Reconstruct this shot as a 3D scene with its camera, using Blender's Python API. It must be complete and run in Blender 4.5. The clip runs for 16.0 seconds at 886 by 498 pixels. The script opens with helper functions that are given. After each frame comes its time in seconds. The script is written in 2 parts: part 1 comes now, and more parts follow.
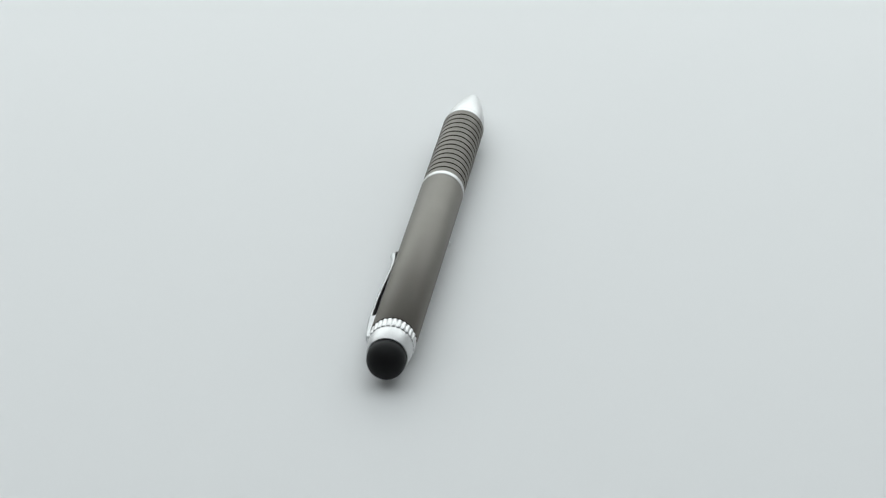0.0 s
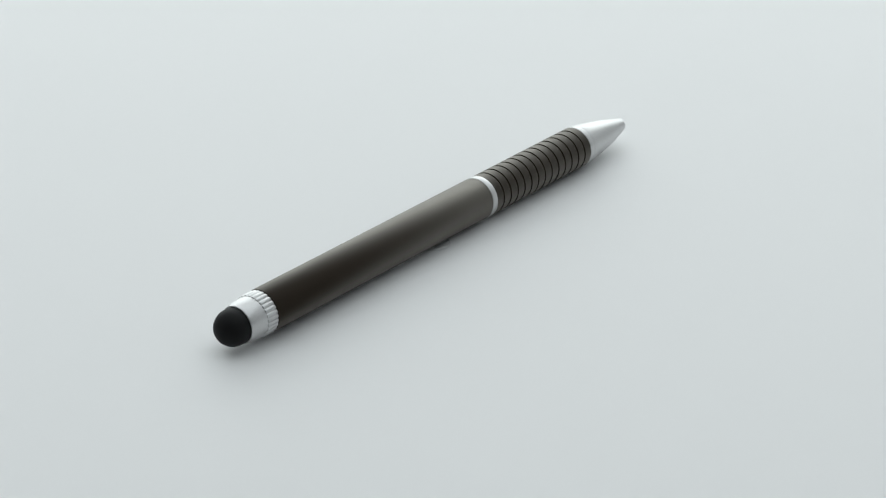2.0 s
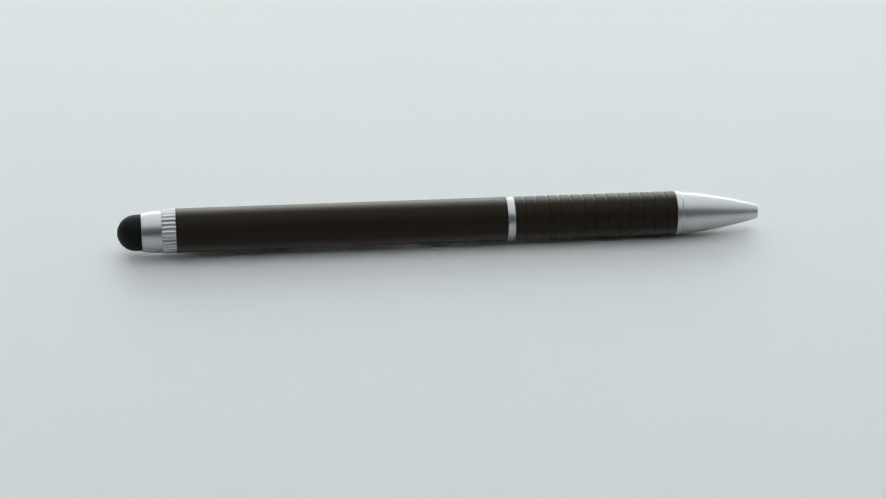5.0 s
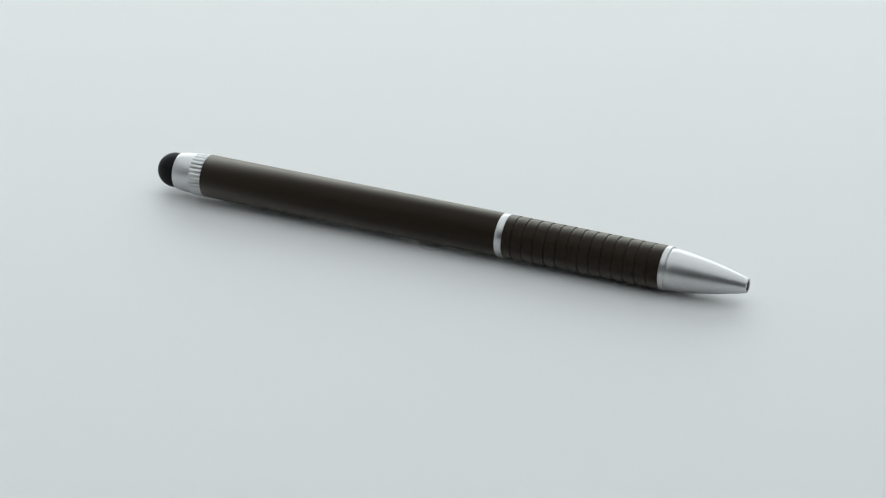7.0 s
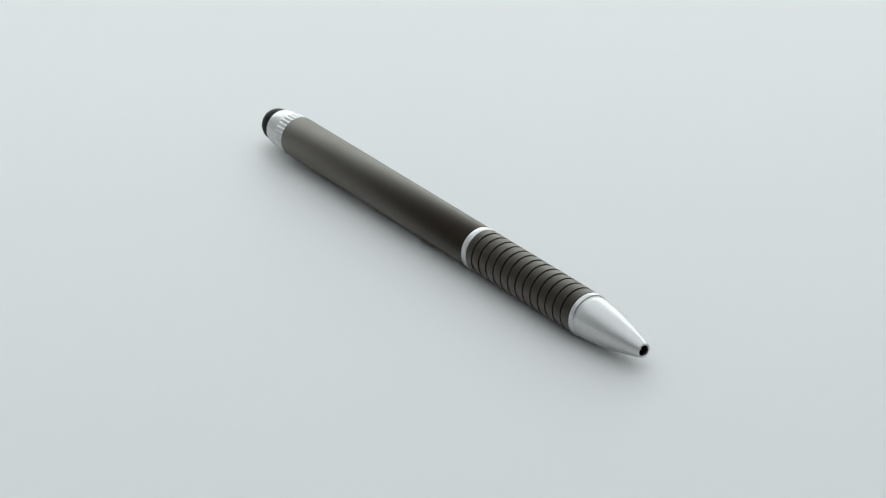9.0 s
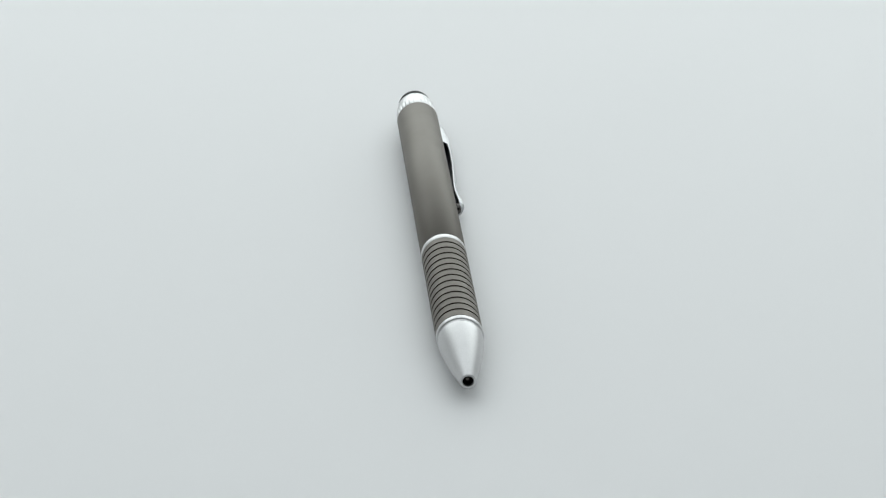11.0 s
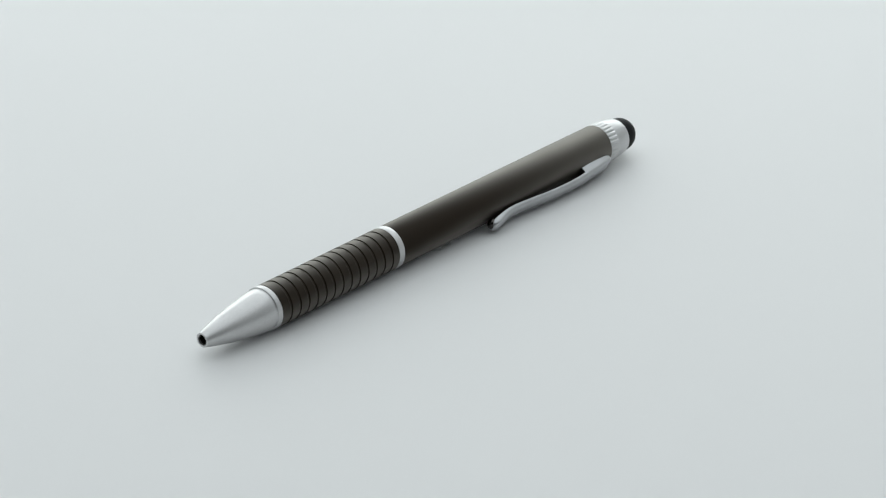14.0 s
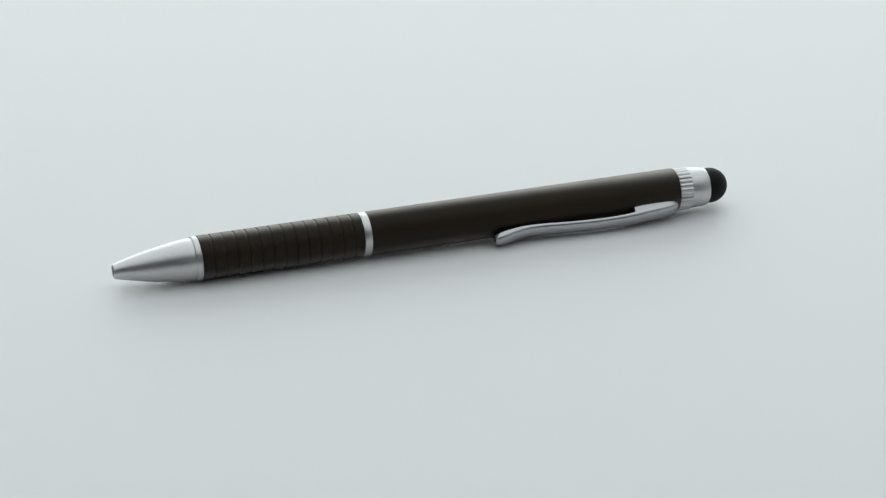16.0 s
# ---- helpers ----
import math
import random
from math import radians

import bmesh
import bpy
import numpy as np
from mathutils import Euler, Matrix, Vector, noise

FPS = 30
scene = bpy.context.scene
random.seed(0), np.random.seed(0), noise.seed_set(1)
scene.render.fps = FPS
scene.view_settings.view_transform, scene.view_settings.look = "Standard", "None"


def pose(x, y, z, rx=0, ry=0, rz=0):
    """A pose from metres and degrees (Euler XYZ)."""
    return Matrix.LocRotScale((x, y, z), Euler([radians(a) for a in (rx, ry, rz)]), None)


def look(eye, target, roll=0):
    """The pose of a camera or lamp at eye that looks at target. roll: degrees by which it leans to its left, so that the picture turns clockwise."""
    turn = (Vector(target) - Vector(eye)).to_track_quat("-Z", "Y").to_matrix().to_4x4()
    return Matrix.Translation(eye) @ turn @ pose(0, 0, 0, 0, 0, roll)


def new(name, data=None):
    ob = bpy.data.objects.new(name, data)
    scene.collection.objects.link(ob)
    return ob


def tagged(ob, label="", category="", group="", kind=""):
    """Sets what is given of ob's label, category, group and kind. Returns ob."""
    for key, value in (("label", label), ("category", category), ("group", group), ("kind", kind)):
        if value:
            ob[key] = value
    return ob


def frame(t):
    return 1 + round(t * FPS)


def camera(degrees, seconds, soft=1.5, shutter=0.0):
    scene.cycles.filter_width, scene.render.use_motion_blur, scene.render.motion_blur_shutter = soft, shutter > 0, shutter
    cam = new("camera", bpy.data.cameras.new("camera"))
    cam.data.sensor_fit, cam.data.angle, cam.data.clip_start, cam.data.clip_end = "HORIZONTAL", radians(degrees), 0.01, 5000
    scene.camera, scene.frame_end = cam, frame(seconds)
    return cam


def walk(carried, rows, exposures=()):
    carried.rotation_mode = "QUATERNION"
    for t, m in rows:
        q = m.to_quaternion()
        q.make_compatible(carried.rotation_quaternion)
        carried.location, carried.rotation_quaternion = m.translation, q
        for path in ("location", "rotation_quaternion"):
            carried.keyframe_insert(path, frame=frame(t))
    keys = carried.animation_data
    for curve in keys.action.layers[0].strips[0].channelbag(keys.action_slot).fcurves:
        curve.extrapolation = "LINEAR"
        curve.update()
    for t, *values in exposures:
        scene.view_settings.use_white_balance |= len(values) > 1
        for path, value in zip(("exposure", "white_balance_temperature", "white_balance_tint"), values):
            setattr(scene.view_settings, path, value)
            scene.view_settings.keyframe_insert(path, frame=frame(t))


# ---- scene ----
# A twist pen with a stylus end lies on a white turntable that turns at a steady pace
# before a standing camera with a long lens.

# ---- camera ----
cam = camera(18.415, 16.0, soft=1.2)
EYE, AIM, LEAN = (0.0, -0.52472, 0.25109), (0.0018, -0.00046, -0.00095), 0.335
walk(cam, [(0.0, look(EYE, AIM, LEAN)), (16.0, look(EYE, AIM, LEAN))])
cam.data.dof.use_dof = True
cam.data.dof.focus_distance = 0.575
cam.data.dof.aperture_fstop = 80.0

# ---- light: a bright low backdrop behind the table, a broad even ceiling above, darkness behind the camera ----
world = bpy.data.worlds.new("room_air")
world.use_nodes = True
world.node_tree.nodes["Background"].inputs["Color"].default_value = (0.5, 0.55, 0.6, 1)
world.node_tree.nodes["Background"].inputs["Strength"].default_value = 0.05
scene.world = world


def area_lamp(name, eye, target, sx, sy, watts, color):
    lamp = bpy.data.lights.new(name, "AREA")
    lamp.shape, lamp.size, lamp.size_y = "RECTANGLE", sx, sy
    lamp.energy, lamp.color = watts, color
    ob = new(name, lamp)
    ob.matrix_world = look(eye, target)
    return ob


area_lamp("backdrop_light", (0.0, 1.88, 0.82), (0, 0.0, 0.74), 3.0, 1.46, 25.9, (0.914, 0.982, 0.972))
area_lamp("ceiling_light", (0.0, 0.20, 1.9), (0.0, 0.20, 0), 3.8, 3.4, 28.2, (0.894, 0.962, 0.99))
scene.view_settings.exposure = 0.0


# ---- materials ----
def material(name, color, rough=0.5, metal=0.0, grain=0.0, grain_scale=2000.0, bump=0.0, cloud=0.0, cloud_scale=60.0,
             rough_var=0.0, stretch=(1, 1, 1), gloss=None, **more):
    """A principled surface with fine grain, slow clouds of tone and a little relief; scales per metre."""
    m = bpy.data.materials.new(name)
    m.use_nodes = True
    nodes, links = m.node_tree.nodes, m.node_tree.links
    b = nodes["Principled BSDF"]
    b.inputs["Roughness"].default_value, b.inputs["Metallic"].default_value = rough, metal
    for key, value in more.items():
        b.inputs[key.replace("_", " ")].default_value = value
    coords = nodes.new("ShaderNodeTexCoord")
    mapping = nodes.new("ShaderNodeMapping")
    mapping.inputs["Scale"].default_value = stretch
    links.new(coords.outputs["Object"], mapping.inputs["Vector"])
    fine, slow = nodes.new("ShaderNodeTexNoise"), nodes.new("ShaderNodeTexNoise")
    fine.inputs["Scale"].default_value, fine.inputs["Detail"].default_value = grain_scale, 3.0
    slow.inputs["Scale"].default_value, slow.inputs["Detail"].default_value = cloud_scale, 4.0
    links.new(mapping.outputs["Vector"], fine.inputs["Vector"])
    links.new(coords.outputs["Object"], slow.inputs["Vector"])

    def ranged(source, low, high):
        r = nodes.new("ShaderNodeMapRange")
        r.inputs["From Min"].default_value, r.inputs["From Max"].default_value = 0.25, 0.75
        r.inputs["To Min"].default_value, r.inputs["To Max"].default_value = low, high
        links.new(source.outputs["Fac"], r.inputs["Value"])
        return r

    both = nodes.new("ShaderNodeMath")
    both.operation = "MULTIPLY"
    links.new(ranged(fine, 1 - grain, 1 + grain).outputs["Result"], both.inputs[0])
    links.new(ranged(slow, 1 - cloud, 1 + cloud).outputs["Result"], both.inputs[1])
    tone = nodes.new("ShaderNodeVectorMath")
    tone.operation = "SCALE"
    tone.inputs[0].default_value = color
    links.new(both.outputs["Value"], tone.inputs["Scale"])
    links.new(tone.outputs["Vector"], b.inputs["Base Color"])
    if rough_var:
        links.new(ranged(slow, rough - rough_var, rough + rough_var).outputs["Result"], b.inputs["Roughness"])
    if gloss:                           # a lacquer that is dull when faced and glossy at a slant
        slant = nodes.new("ShaderNodeLayerWeight")
        slant.inputs["Blend"].default_value = 0.5
        rise = nodes.new("ShaderNodeMapRange")
        rise.interpolation_type = "SMOOTHSTEP"
        for socket, value in zip(("From Min", "From Max", "To Min", "To Max"), gloss):
            rise.inputs[socket].default_value = value
        links.new(slant.outputs["Facing"], rise.inputs["Value"])
        links.new(rise.outputs["Result"], b.inputs["Specular IOR Level"])
    if bump:
        relief = nodes.new("ShaderNodeBump")
        relief.inputs["Strength"].default_value, relief.inputs["Distance"].default_value = bump, 0.0001
        links.new(fine.outputs["Fac"], relief.inputs["Height"])
        links.new(relief.outputs["Normal"], b.inputs["Normal"])
    return m


GUNMETAL = material("anodised_gunmetal", (0.0215, 0.0150, 0.0102), 0.50, 0.08, grain=0.10, grain_scale=9000, bump=0.05,
                    cloud=0.05, cloud_scale=150, rough_var=0.03, gloss=(0.19, 0.72, 0.08, 0.95), IOR=1.8, Specular_Tint=(1.0, 0.94, 0.84, 1))
GROOVE = material("groove_black", (0.010, 0.008, 0.006), 0.5, 0.0, grain=0.15, grain_scale=6000, Specular_IOR_Level=0.4)
SATIN = material("satin_silver", (0.58, 0.578, 0.58), 0.38, 1.0, grain=0.05, grain_scale=5000, bump=0.06, stretch=(0.3, 1, 1),
                 cloud=0.03, cloud_scale=220, rough_var=0.03)
BRIGHT = material("bright_chrome", (0.45, 0.455, 0.465), 0.31, 1.0, grain=0.03, grain_scale=7000, bump=0.03,
                  cloud=0.05, cloud_scale=250, rough_var=0.03)
# near-black metal that puts the shade of the clip lip's hollow into colour
LIP_SHADE = material("lip_shade_metal", (0.09, 0.085, 0.08), 0.16, 1.0, grain=0.05, grain_scale=7000, cloud=0.08, cloud_scale=300)
RUBBER = material("black_rubber", (0.006, 0.006, 0.0065), 0.55, 0.0, grain=0.2, grain_scale=7000, bump=0.12,
                  cloud=0.1, cloud_scale=200, Specular_IOR_Level=0.15)
STEEL = material("refill_steel", (0.24, 0.22, 0.20), 0.5, 1.0, grain=0.05, grain_scale=8000, cloud=0.05)
PLATTER = material("white_matte_acrylic", (0.80, 0.80, 0.80), 0.55, 0.0, grain=0.006, grain_scale=2500, bump=0.03,
                   cloud=0.008, cloud_scale=14, rough_var=0.03, Specular_IOR_Level=0.3)
TABLE = material("white_table_laminate", (0.74, 0.75, 0.75), 0.5, 0.0, grain=0.02, cloud=0.03, cloud_scale=8)
WALL = material("white_wall_paint", (0.78, 0.78, 0.78), 0.8, 0.0, grain=0.03, grain_scale=400, cloud=0.04, cloud_scale=3)
# for the added wall behind the camera; dark so the metal reflects a dark streak
DARK_SIDE = material("unseen_dark_side", (0.06, 0.06, 0.065), 0.9, 0.0, grain=0.1, grain_scale=500, cloud=0.1, cloud_scale=4)
FLOORING = material("grey_floor_vinyl", (0.22, 0.22, 0.22), 0.6, 0.0, grain=0.08, grain_scale=300, cloud=0.06, cloud_scale=4)
GEL = material("clear_gel", (0.93, 0.93, 0.93), 0.02, 0.0, grain=0.0, cloud=0.02, cloud_scale=400, bump=0.04,
               Transmission_Weight=0.92, IOR=1.55)


# ---- mesh helpers ----
def link_mesh(name, bm, mat, parent=None, label="", place=None, sharp=32):
    bmesh.ops.recalc_face_normals(bm, faces=bm.faces)
    if place is not None:
        bm.transform(place)
    me = bpy.data.meshes.new(name)
    bm.to_mesh(me)
    bm.free()
    for f in me.polygons:
        f.use_smooth = True
    me.set_sharp_from_angle(angle=radians(sharp))
    me.materials.append(mat)
    ob = new(name, me)
    ob.parent = parent
    return tagged(ob, label)


def lathe(profile, around=96, closed=False, radius=None):
    """Turns (s, r) pairs about the x axis; an r of 0 makes a pole. radius(r, k) may shape the ring."""
    bm = bmesh.new()
    rings = []
    for s, r in profile:
        if r <= 0:
            rings.append([bm.verts.new((s, 0, 0))])
            continue
        ring = []
        for k in range(around):
            a = 2 * math.pi * k / around
            rr = radius(r, k) if radius else r
            ring.append(bm.verts.new((s, rr * math.cos(a), rr * math.sin(a))))
        rings.append(ring)
    pairs = list(zip(rings, rings[1:]))
    if closed:
        pairs.append((rings[-1], rings[0]))
    for a, b in pairs:
        for k in range(around):
            j = (k + 1) % around
            if len(a) == 1:
                bm.faces.new((a[0], b[k], b[j]))
            elif len(b) == 1:
                bm.faces.new((a[k], b[0], a[j]))
            else:
                bm.faces.new((a[k], b[k], b[j], a[j]))
    return bm


def slab(x0, x1, y0, y1, z0, z1, bevel=0.0):
    bm = bmesh.new()
    bmesh.ops.create_cube(bm, size=1.0, matrix=Matrix.Translation(((x0 + x1) / 2, (y0 + y1) / 2, (z0 + z1) / 2))
                          @ Matrix.Diagonal((x1 - x0, y1 - y0, z1 - z0, 1)))
    if bevel:
        bmesh.ops.bevel(bm, geom=bm.edges[:], offset=bevel, segments=3, affect="EDGES", profile=0.6)
    return bm


# ---- the unseen room, added to close the place ----
def room():
    def side(name, box, mat, label, category):
        tagged(link_mesh(name, slab(*box), mat), label, category, kind="structure")
    side("floor", (-2.1, 2.1, -2.1, 2.1, -0.85, -0.75), FLOORING, "grey vinyl studio floor under the table", "floor")
    side("ceiling", (-2.1, 2.1, -2.1, 2.1, 2.0, 2.1), WALL, "plain white painted studio ceiling", "ceiling")
    side("wall_north", (-2.1, 2.1, 2.0, 2.1, -0.75, 2.0), WALL, "plain white painted studio wall", "wall")
    # south is an unseen helper, kept dark to shape the pen's reflections
    side("wall_south", (-2.1, 2.1, -2.1, -2.0, -0.75, 2.0), DARK_SIDE, "unseen charcoal wall behind the camera, added to darken reflections", "wall")
    side("wall_east", (2.0, 2.1, -2.0, 2.0, -0.75, 2.0), WALL, "plain white painted studio wall", "wall")
    side("wall_west", (-2.1, -2.0, -2.0, 2.0, -0.75, 2.0), WALL, "plain white painted studio wall", "wall")
    tagged(link_mesh("table_block", slab(-0.5, 0.5, -0.42, 0.5, -0.75, -0.03, 0.006), TABLE),
           "plain white studio table under the turntable", "table", kind="structure")


# ---- the turntable ----
def turntable():
    bm = lathe([(-0.03, 0), (-0.03, 0.285), (-0.024, 0.288), (-0.006, 0.30), (-0.002, 0.2995), (-0.0004, 0.298), (0, 0.296), (0, 0)], 192)
    return tagged(link_mesh("turntable", bm, PLATTER, place=Matrix.Rotation(radians(-90), 4, "Y")),
                  "matte white turning display platter, clean and unmarked", "turntable")


def gel_dot():
    """A small clear adhesive dot on the platter's centre, under the barrel."""
    R = 0.0035
    prof = [(-0.0002, R), (0.0, R)]
    for i in range(0, 9):               # a rounded rim about a flat, slightly dished middle
        a = i / 8 * math.pi
        prof.append((0.0001 + 0.00042 * math.sin(a), R - 0.00042 + 0.00042 * math.cos(a)))
    prof += [(0.00008, R * 0.6), (0.00010, 0)]
    ob = link_mesh("adhesive_dot", lathe(prof, 64), GEL, place=Matrix.Rotation(radians(-90), 4, "Y"), sharp=60)
    ob.visible_shadow = False
    return tagged(ob, "small clear gel adhesive dot under the pen", "adhesive dot")


# ---- the pen ----
REST = Matrix.Translation((0, 0.0006, 0.00503)) @ Matrix.Rotation(radians(0.337), 4, "Y")
R_BARREL = 0.00468


def slack(s, degrees):
    """The pen's rest with the part beyond s dropped a little by the play of its joint."""
    return REST @ Matrix.Translation((s, 0, 0)) @ Matrix.Rotation(radians(degrees), 4, "Y") @ Matrix.Translation((-s, 0, 0))


S_COLLAR, S_KNURL, S_BARREL, S_RING, S_GRIP, S_NOSE, S_TIP = -0.0618, -0.0576, -0.0546, 0.0153, 0.0169, 0.0516, 0.0696
MM = 0.001
CAP, NOSE = slack(S_BARREL, -1.2), slack(S_NOSE, 1.0)


def stylus_tip(pen):
    r, c = 3.82 * MM, -0.06302
    prof = [(S_COLLAR + 0.6 * MM, 0), (S_COLLAR + 0.6 * MM, r * 0.97), (S_COLLAR, r)]
    for i in range(0, 25):
        a = i / 24 * math.pi / 2
        prof.append((c - r * math.sin(a) * 1.03, r * math.cos(a) if i < 24 else 0))
    link_mesh("stylus_tip", lathe(prof, 96), RUBBER, pen, "domed matt black rubber stylus tip", CAP, 60)


def collar(pen):
    prof = [(S_KNURL + 0.1 * MM, 0), (S_KNURL + 0.1 * MM, 4.42 * MM), (S_KNURL - 0.2 * MM, 4.42 * MM), (S_KNURL - 1.5 * MM, 4.40 * MM),
            (S_COLLAR + 1.6 * MM, 4.34 * MM), (S_COLLAR + 0.8 * MM, 4.22 * MM), (S_COLLAR + 0.3 * MM, 4.12 * MM), (S_COLLAR + 0.06 * MM, 4.05 * MM),
            (S_COLLAR, 3.97 * MM), (S_COLLAR + 0.05 * MM, 3.90 * MM), (S_COLLAR + 0.1 * MM, 0)]
    ring = link_mesh("collar", lathe(prof, 96), SATIN, pen, "satin silver collar with a knurled edge", CAP)
    # the knurled band: fine straight teeth with rounded lands
    teeth, steps = 28, 8
    land = (0.0, 0.35, 0.8, 0.97, 1.0, 0.97, 0.8, 0.35)

    def tooth(r, k):
        return r - 0.19 * MM * (1 - land[k % steps])
    ends = [(S_BARREL, 4.0 * MM), (S_BARREL, 4.60 * MM), (S_BARREL - 0.15 * MM, 4.68 * MM), (S_KNURL + 0.5 * MM, 4.68 * MM),
            (S_KNURL + 0.12 * MM, 4.62 * MM), (S_KNURL, 4.46 * MM), (S_KNURL, 4.0 * MM)]
    link_mesh("knurling", lathe(ends, teeth * steps, True, tooth), SATIN, ring, place=CAP, sharp=28)


def tube(name, s0, s1, r, mat, parent, label="", edge=0.12 * MM):
    prof = [(s0, 0), (s0, r - edge), (s0 + edge * 0.35, r - edge * 0.3), (s0 + edge, r)]
    prof += [(s1 - edge, r), (s1 - edge * 0.35, r - edge * 0.3), (s1, r - edge), (s1, 0)]
    return link_mesh(name, lathe(prof, 128), mat, parent, label, REST, 50)


def grip(pen):
    wide, deep, chamfer, n = 0.57 * MM, 0.20 * MM, 0.05 * MM, 14
    length, r = S_NOSE - S_GRIP, R_BARREL - 0.01 * MM
    core = link_mesh("grip", lathe([(S_GRIP, 0), (S_GRIP, r - deep), (S_NOSE, r - deep), (S_NOSE, 0)], 96), GUNMETAL, pen,
                     "dark grip of flush rings parted by narrow grooves", REST)
    cuts = [S_GRIP + length * (0.063 + 0.0722 * k) for k in range(n - 1)]
    starts = [S_GRIP] + [c + wide / 2 for c in cuts]
    stops = [c - wide / 2 for c in cuts] + [S_NOSE]
    for k, (a, b) in enumerate(zip(starts, stops)):
        ca = 0.03 * MM if k == 0 else chamfer
        cb = 0.03 * MM if k == n - 1 else chamfer
        prof = [(a, 4.1 * MM), (a, r - ca), (a + ca * 0.3, r - ca * 0.3), (a + ca, r), (a + ca * 2, r),
                (b - cb * 2, r), (b - cb, r), (b - cb * 0.3, r - cb * 0.3), (b, r - cb), (b, 4.1 * MM)]
        link_mesh("grip_ring", lathe(prof, 96, True), GUNMETAL, core, place=REST, sharp=30)


def nose(pen):
    prof = [(S_NOSE, 0), (S_NOSE, 4.60), (S_NOSE + 0.0001, 4.69), (0.0526, 4.70), (0.05275, 4.67), (0.05284, 4.58), (0.05290, 4.46), (0.05302, 4.39), (0.05320, 4.38),
            (0.05345, 4.43), (0.05375, 4.47), (0.0542, 4.46), (0.0547, 4.42), (0.0555, 4.34), (0.0570, 4.15), (0.0585, 3.92), (0.0605, 3.60), (0.0625, 3.23), (0.0645, 2.81), (0.0665, 2.32),
            (0.0683, 1.88), (0.0689, 1.68), (0.0693, 1.60), (0.06955, 1.52), (S_TIP, 1.42), (S_TIP, 1.20), (0.0695, 1.10), (0.0660, 1.02), (0.0660, 0)]
    cone = link_mesh("nose_cone", lathe([(s, r * MM) for s, r in prof], 96), SATIN, pen, "tapered satin silver nose cone", NOSE)
    bore = [(0.0661, 0), (0.0661, 0.95), (0.0661, 1.00), (0.0691, 1.07), (0.0691, 1.0), (0.0664, 0.9), (0.0664, 0)]
    link_mesh("bore", lathe([(s, r * MM) for s, r in bore], 48), GROOVE, cone, "dark bore of the nose cone", NOSE)
    point = [(0.0662, 0), (0.0662, 0.62), (0.0672, 0.60), (0.0680, 0.40), (0.0684, 0.34), (0.0687, 0.22), (0.0688, 0)]
    link_mesh("refill_point", lathe([(s, r * MM) for s, r in point], 32), STEEL, cone, "retracted steel refill point", NOSE)


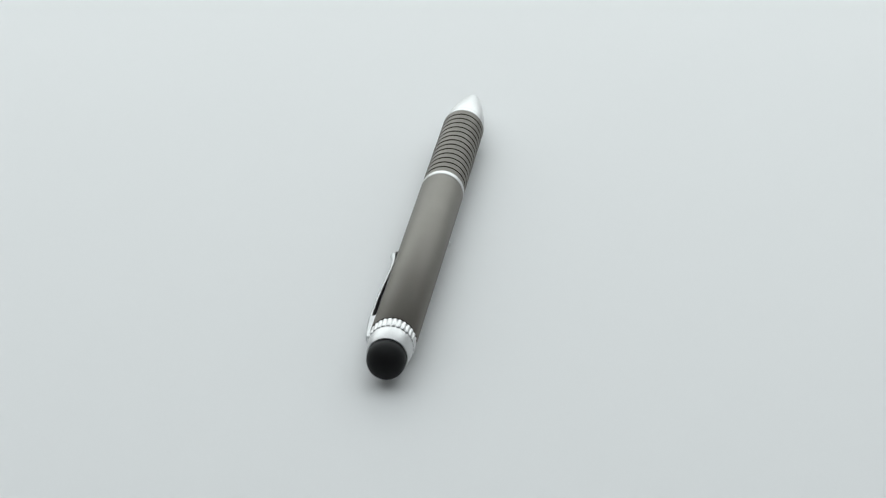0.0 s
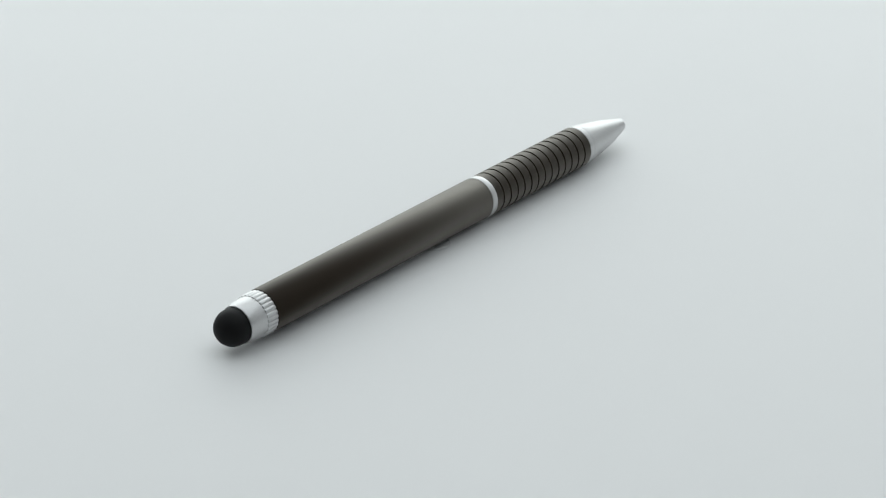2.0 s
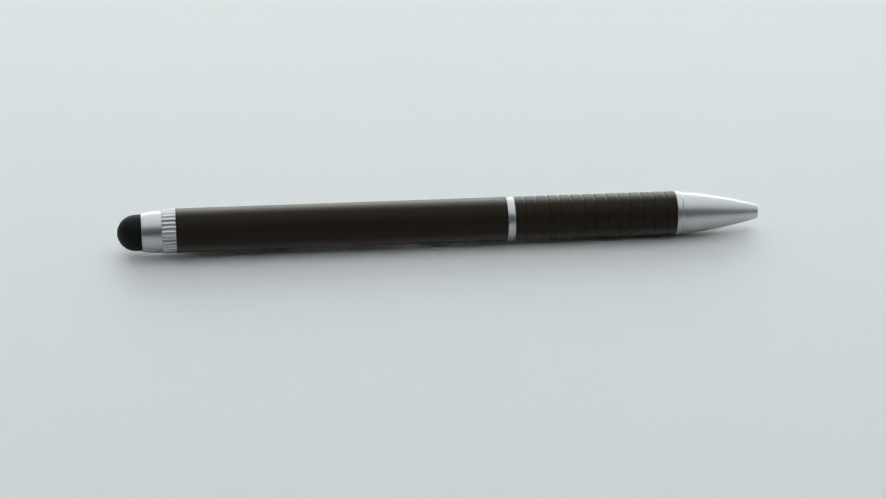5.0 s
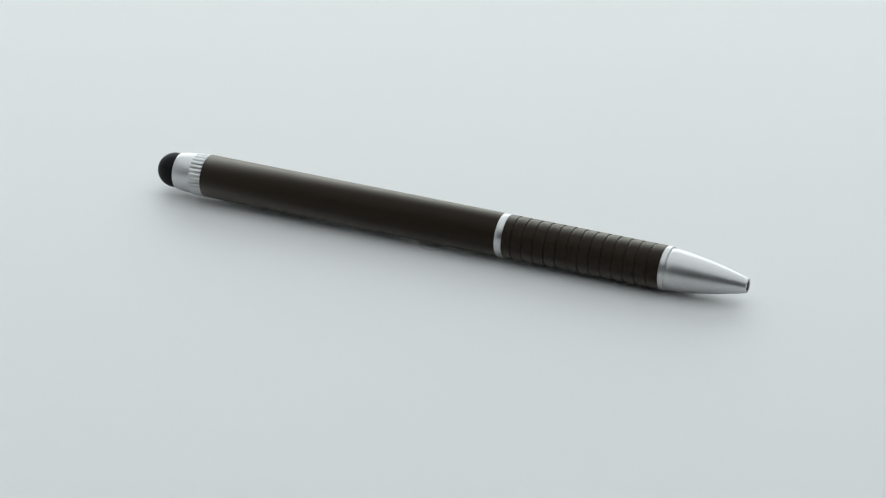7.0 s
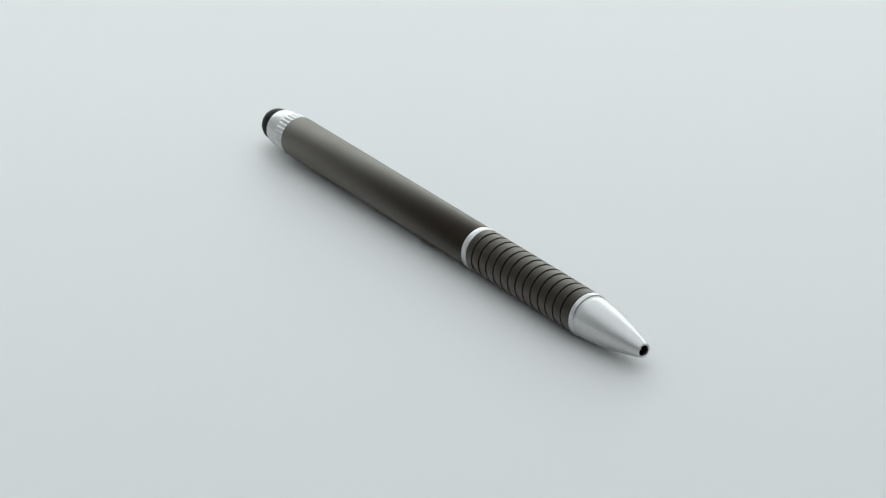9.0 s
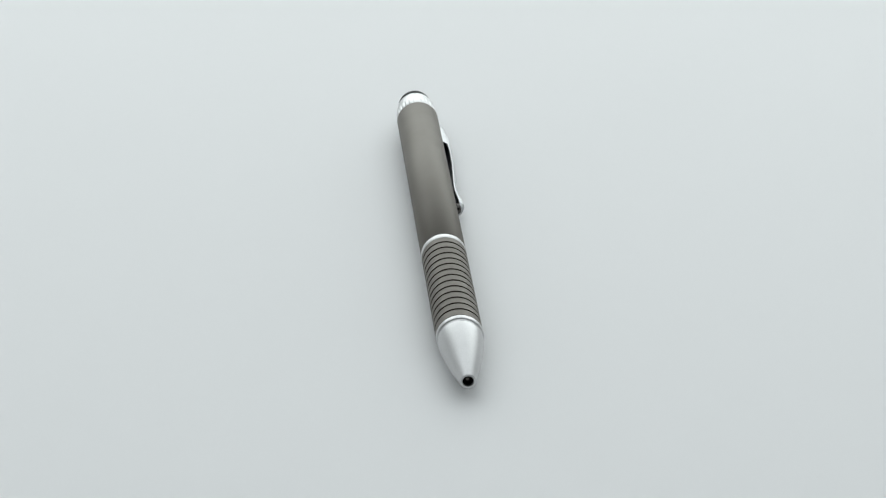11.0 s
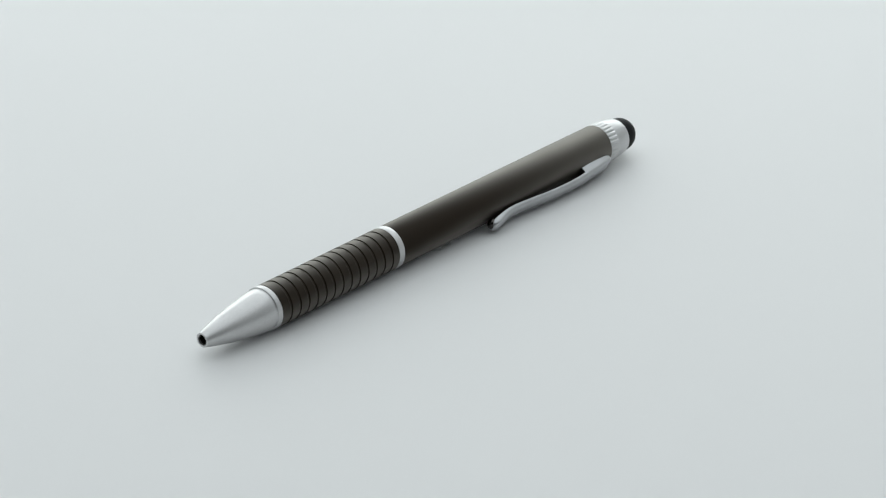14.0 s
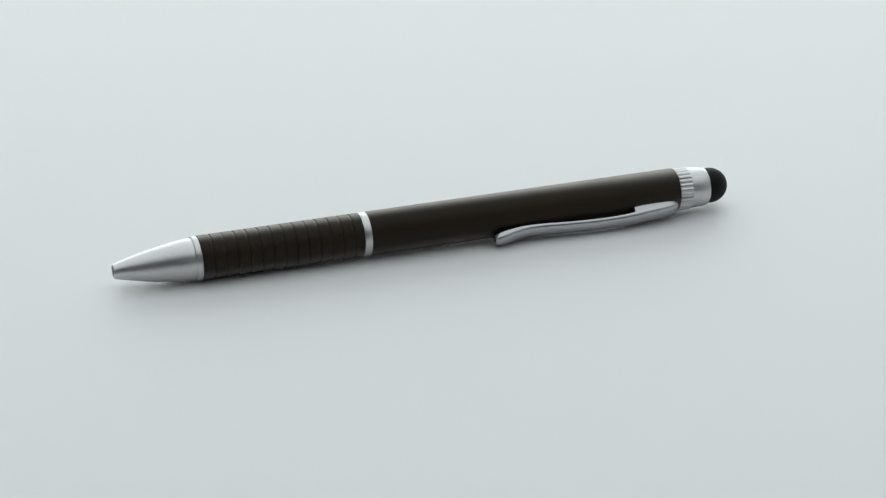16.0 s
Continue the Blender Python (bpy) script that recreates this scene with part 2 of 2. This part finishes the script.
def clip(pen):
    """A folded sheet-metal clip: a channel with a deep foot at the barrel's end and an outward lip at the free end."""
    turn = Matrix.Rotation(radians(-28), 4, "X")
    t = 0.36
    # s, outer radius, half width, depth of the folded sides (millimetres)
    stations = [(-53.9, 4.75, 0.80, 0.4), (-53.75, 5.10, 1.25, 0.9), (-53.3, 5.48, 1.62, 1.3), (-52.4, 5.84, 1.84, 1.65), (-50.8, 6.12, 1.92, 1.95),
                (-48.0, 6.40, 1.94, 2.2), (-45.5, 6.60, 1.90, 2.3), (-43.55, 6.80, 1.86, 2.35), (-43.35, 6.81, 1.85, 1.05), (-41.0, 6.88, 1.76, 0.9),
                (-37.0, 6.90, 1.70, 0.85), (-33.0, 6.80, 1.68, 0.85), (-29.0, 6.56, 1.68, 0.85), (-25.5, 6.30, 1.70, 0.85), (-22.5, 6.12, 1.72, 0.9),
                (-20.0, 6.05, 1.74, 0.95), (-18.0, 6.17, 1.75, 1.05), (-16.2, 6.48, 1.75, 1.2), (-14.8, 6.84, 1.74, 1.35), (-13.7, 7.10, 1.68, 1.45),
                (-12.9, 7.24, 1.60, 1.45), (-12.35, 7.25, 1.46, 1.35), (-11.9, 7.17, 1.26, 1.15), (-11.6, 7.04, 1.05, 0.95), (-11.44, 6.90, 0.88, 0.8)]
    bm = bmesh.new()
    loops = []
    for s, R, w, deep in stations:
        c = min(0.75, w * 0.5)          # height of the rounded outer face
        i = max(w - t, 0.2)
        arch = []
        for q in range(15):
            a = math.pi * (1 - q / 14)
            arch.append((w * math.copysign(abs(math.cos(a)) ** 0.85, math.cos(a)), R - c + (c + 0.16) * math.sin(a) ** 0.85))
        outline = [(-w, R - deep)] + arch + [(w, R - deep), (w - 0.12, R - deep - 0.08), (i, R - deep), (i, R - t - 0.25), (0, R - t - 0.1),
                                            (-i, R - t - 0.25), (-i, R - deep), (-w + 0.12, R - deep - 0.08)]
        loops.append([bm.verts.new((s * MM, z * MM, y * MM)) for y, z in outline])
    for a, b in zip(loops, loops[1:]):
        n = len(a)
        for k in range(n):
            bm.faces.new((a[k], a[(k + 1) % n], b[(k + 1) % n], b[k]))
    bm.faces.new(loops[0])
    bm.faces.new(loops[-1])
    spring = link_mesh("clip", bm, BRIGHT, pen, "satin grey metal clip with an outward lip", REST @ turn, 50)
    # an added dark dome under the lip, for the shade in its hollow
    nub = bmesh.new()
    bmesh.ops.create_uvsphere(nub, u_segments=32, v_segments=16, radius=1.0,
                              matrix=Matrix.Translation((-12.25 * MM, 5.98 * MM, 0)) @ Matrix.Diagonal((1.2 * MM, 1.12 * MM, 1.32 * MM, 1)))
    link_mesh("lip_shade_nub", nub, LIP_SHADE, spring, "added dark dome for the shade inside the clip's lip", REST @ turn, 60)


def ballpoint_pen():
    pen = tagged(new("ballpoint_pen"), "dark gunmetal ballpoint pen with silver trim and black stylus tip", "pen")
    tube("barrel", S_BARREL, S_RING, R_BARREL, GUNMETAL, pen, "smooth dark gunmetal barrel")
    tube("middle_ring", S_RING, S_GRIP, R_BARREL + 0.03 * MM, SATIN, pen, "narrow satin silver ring", edge=0.08 * MM)
    grip(pen)
    nose(pen)
    clip(pen)
    collar(pen)
    stylus_tip(pen)
    return pen


room()
platter, dot, pen = turntable(), gel_dot(), ballpoint_pen()


# ---- the turning ----
def motions():
    start, pace = 82.2445, -15.2181
    # small unevenness of the turning, in degrees
    uneven = {0.0: -0.05, 1.5: 0.24, 2.5: -0.25, 3.0: -0.43, 3.5: 0.13, 4.0: 0.04, 7.0: 0.0, 9.0: -0.08, 11.5: -0.09, 12.0: -0.37, 12.5: 0.14,
              13.0: -0.28, 13.5: 0.05, 14.0: -0.18, 14.5: 0.31, 15.0: 0.1, 15.5: 0.45, 16.0: -0.14}
    rows = []
    for i in range(33):
        t = i * 0.5
        rows.append((t, pose(0, 0, 0, 0, 0, start + pace * t + uneven.get(t, 0.0))))
    for thing in (platter, dot, pen):
        walk(thing, rows)


motions()
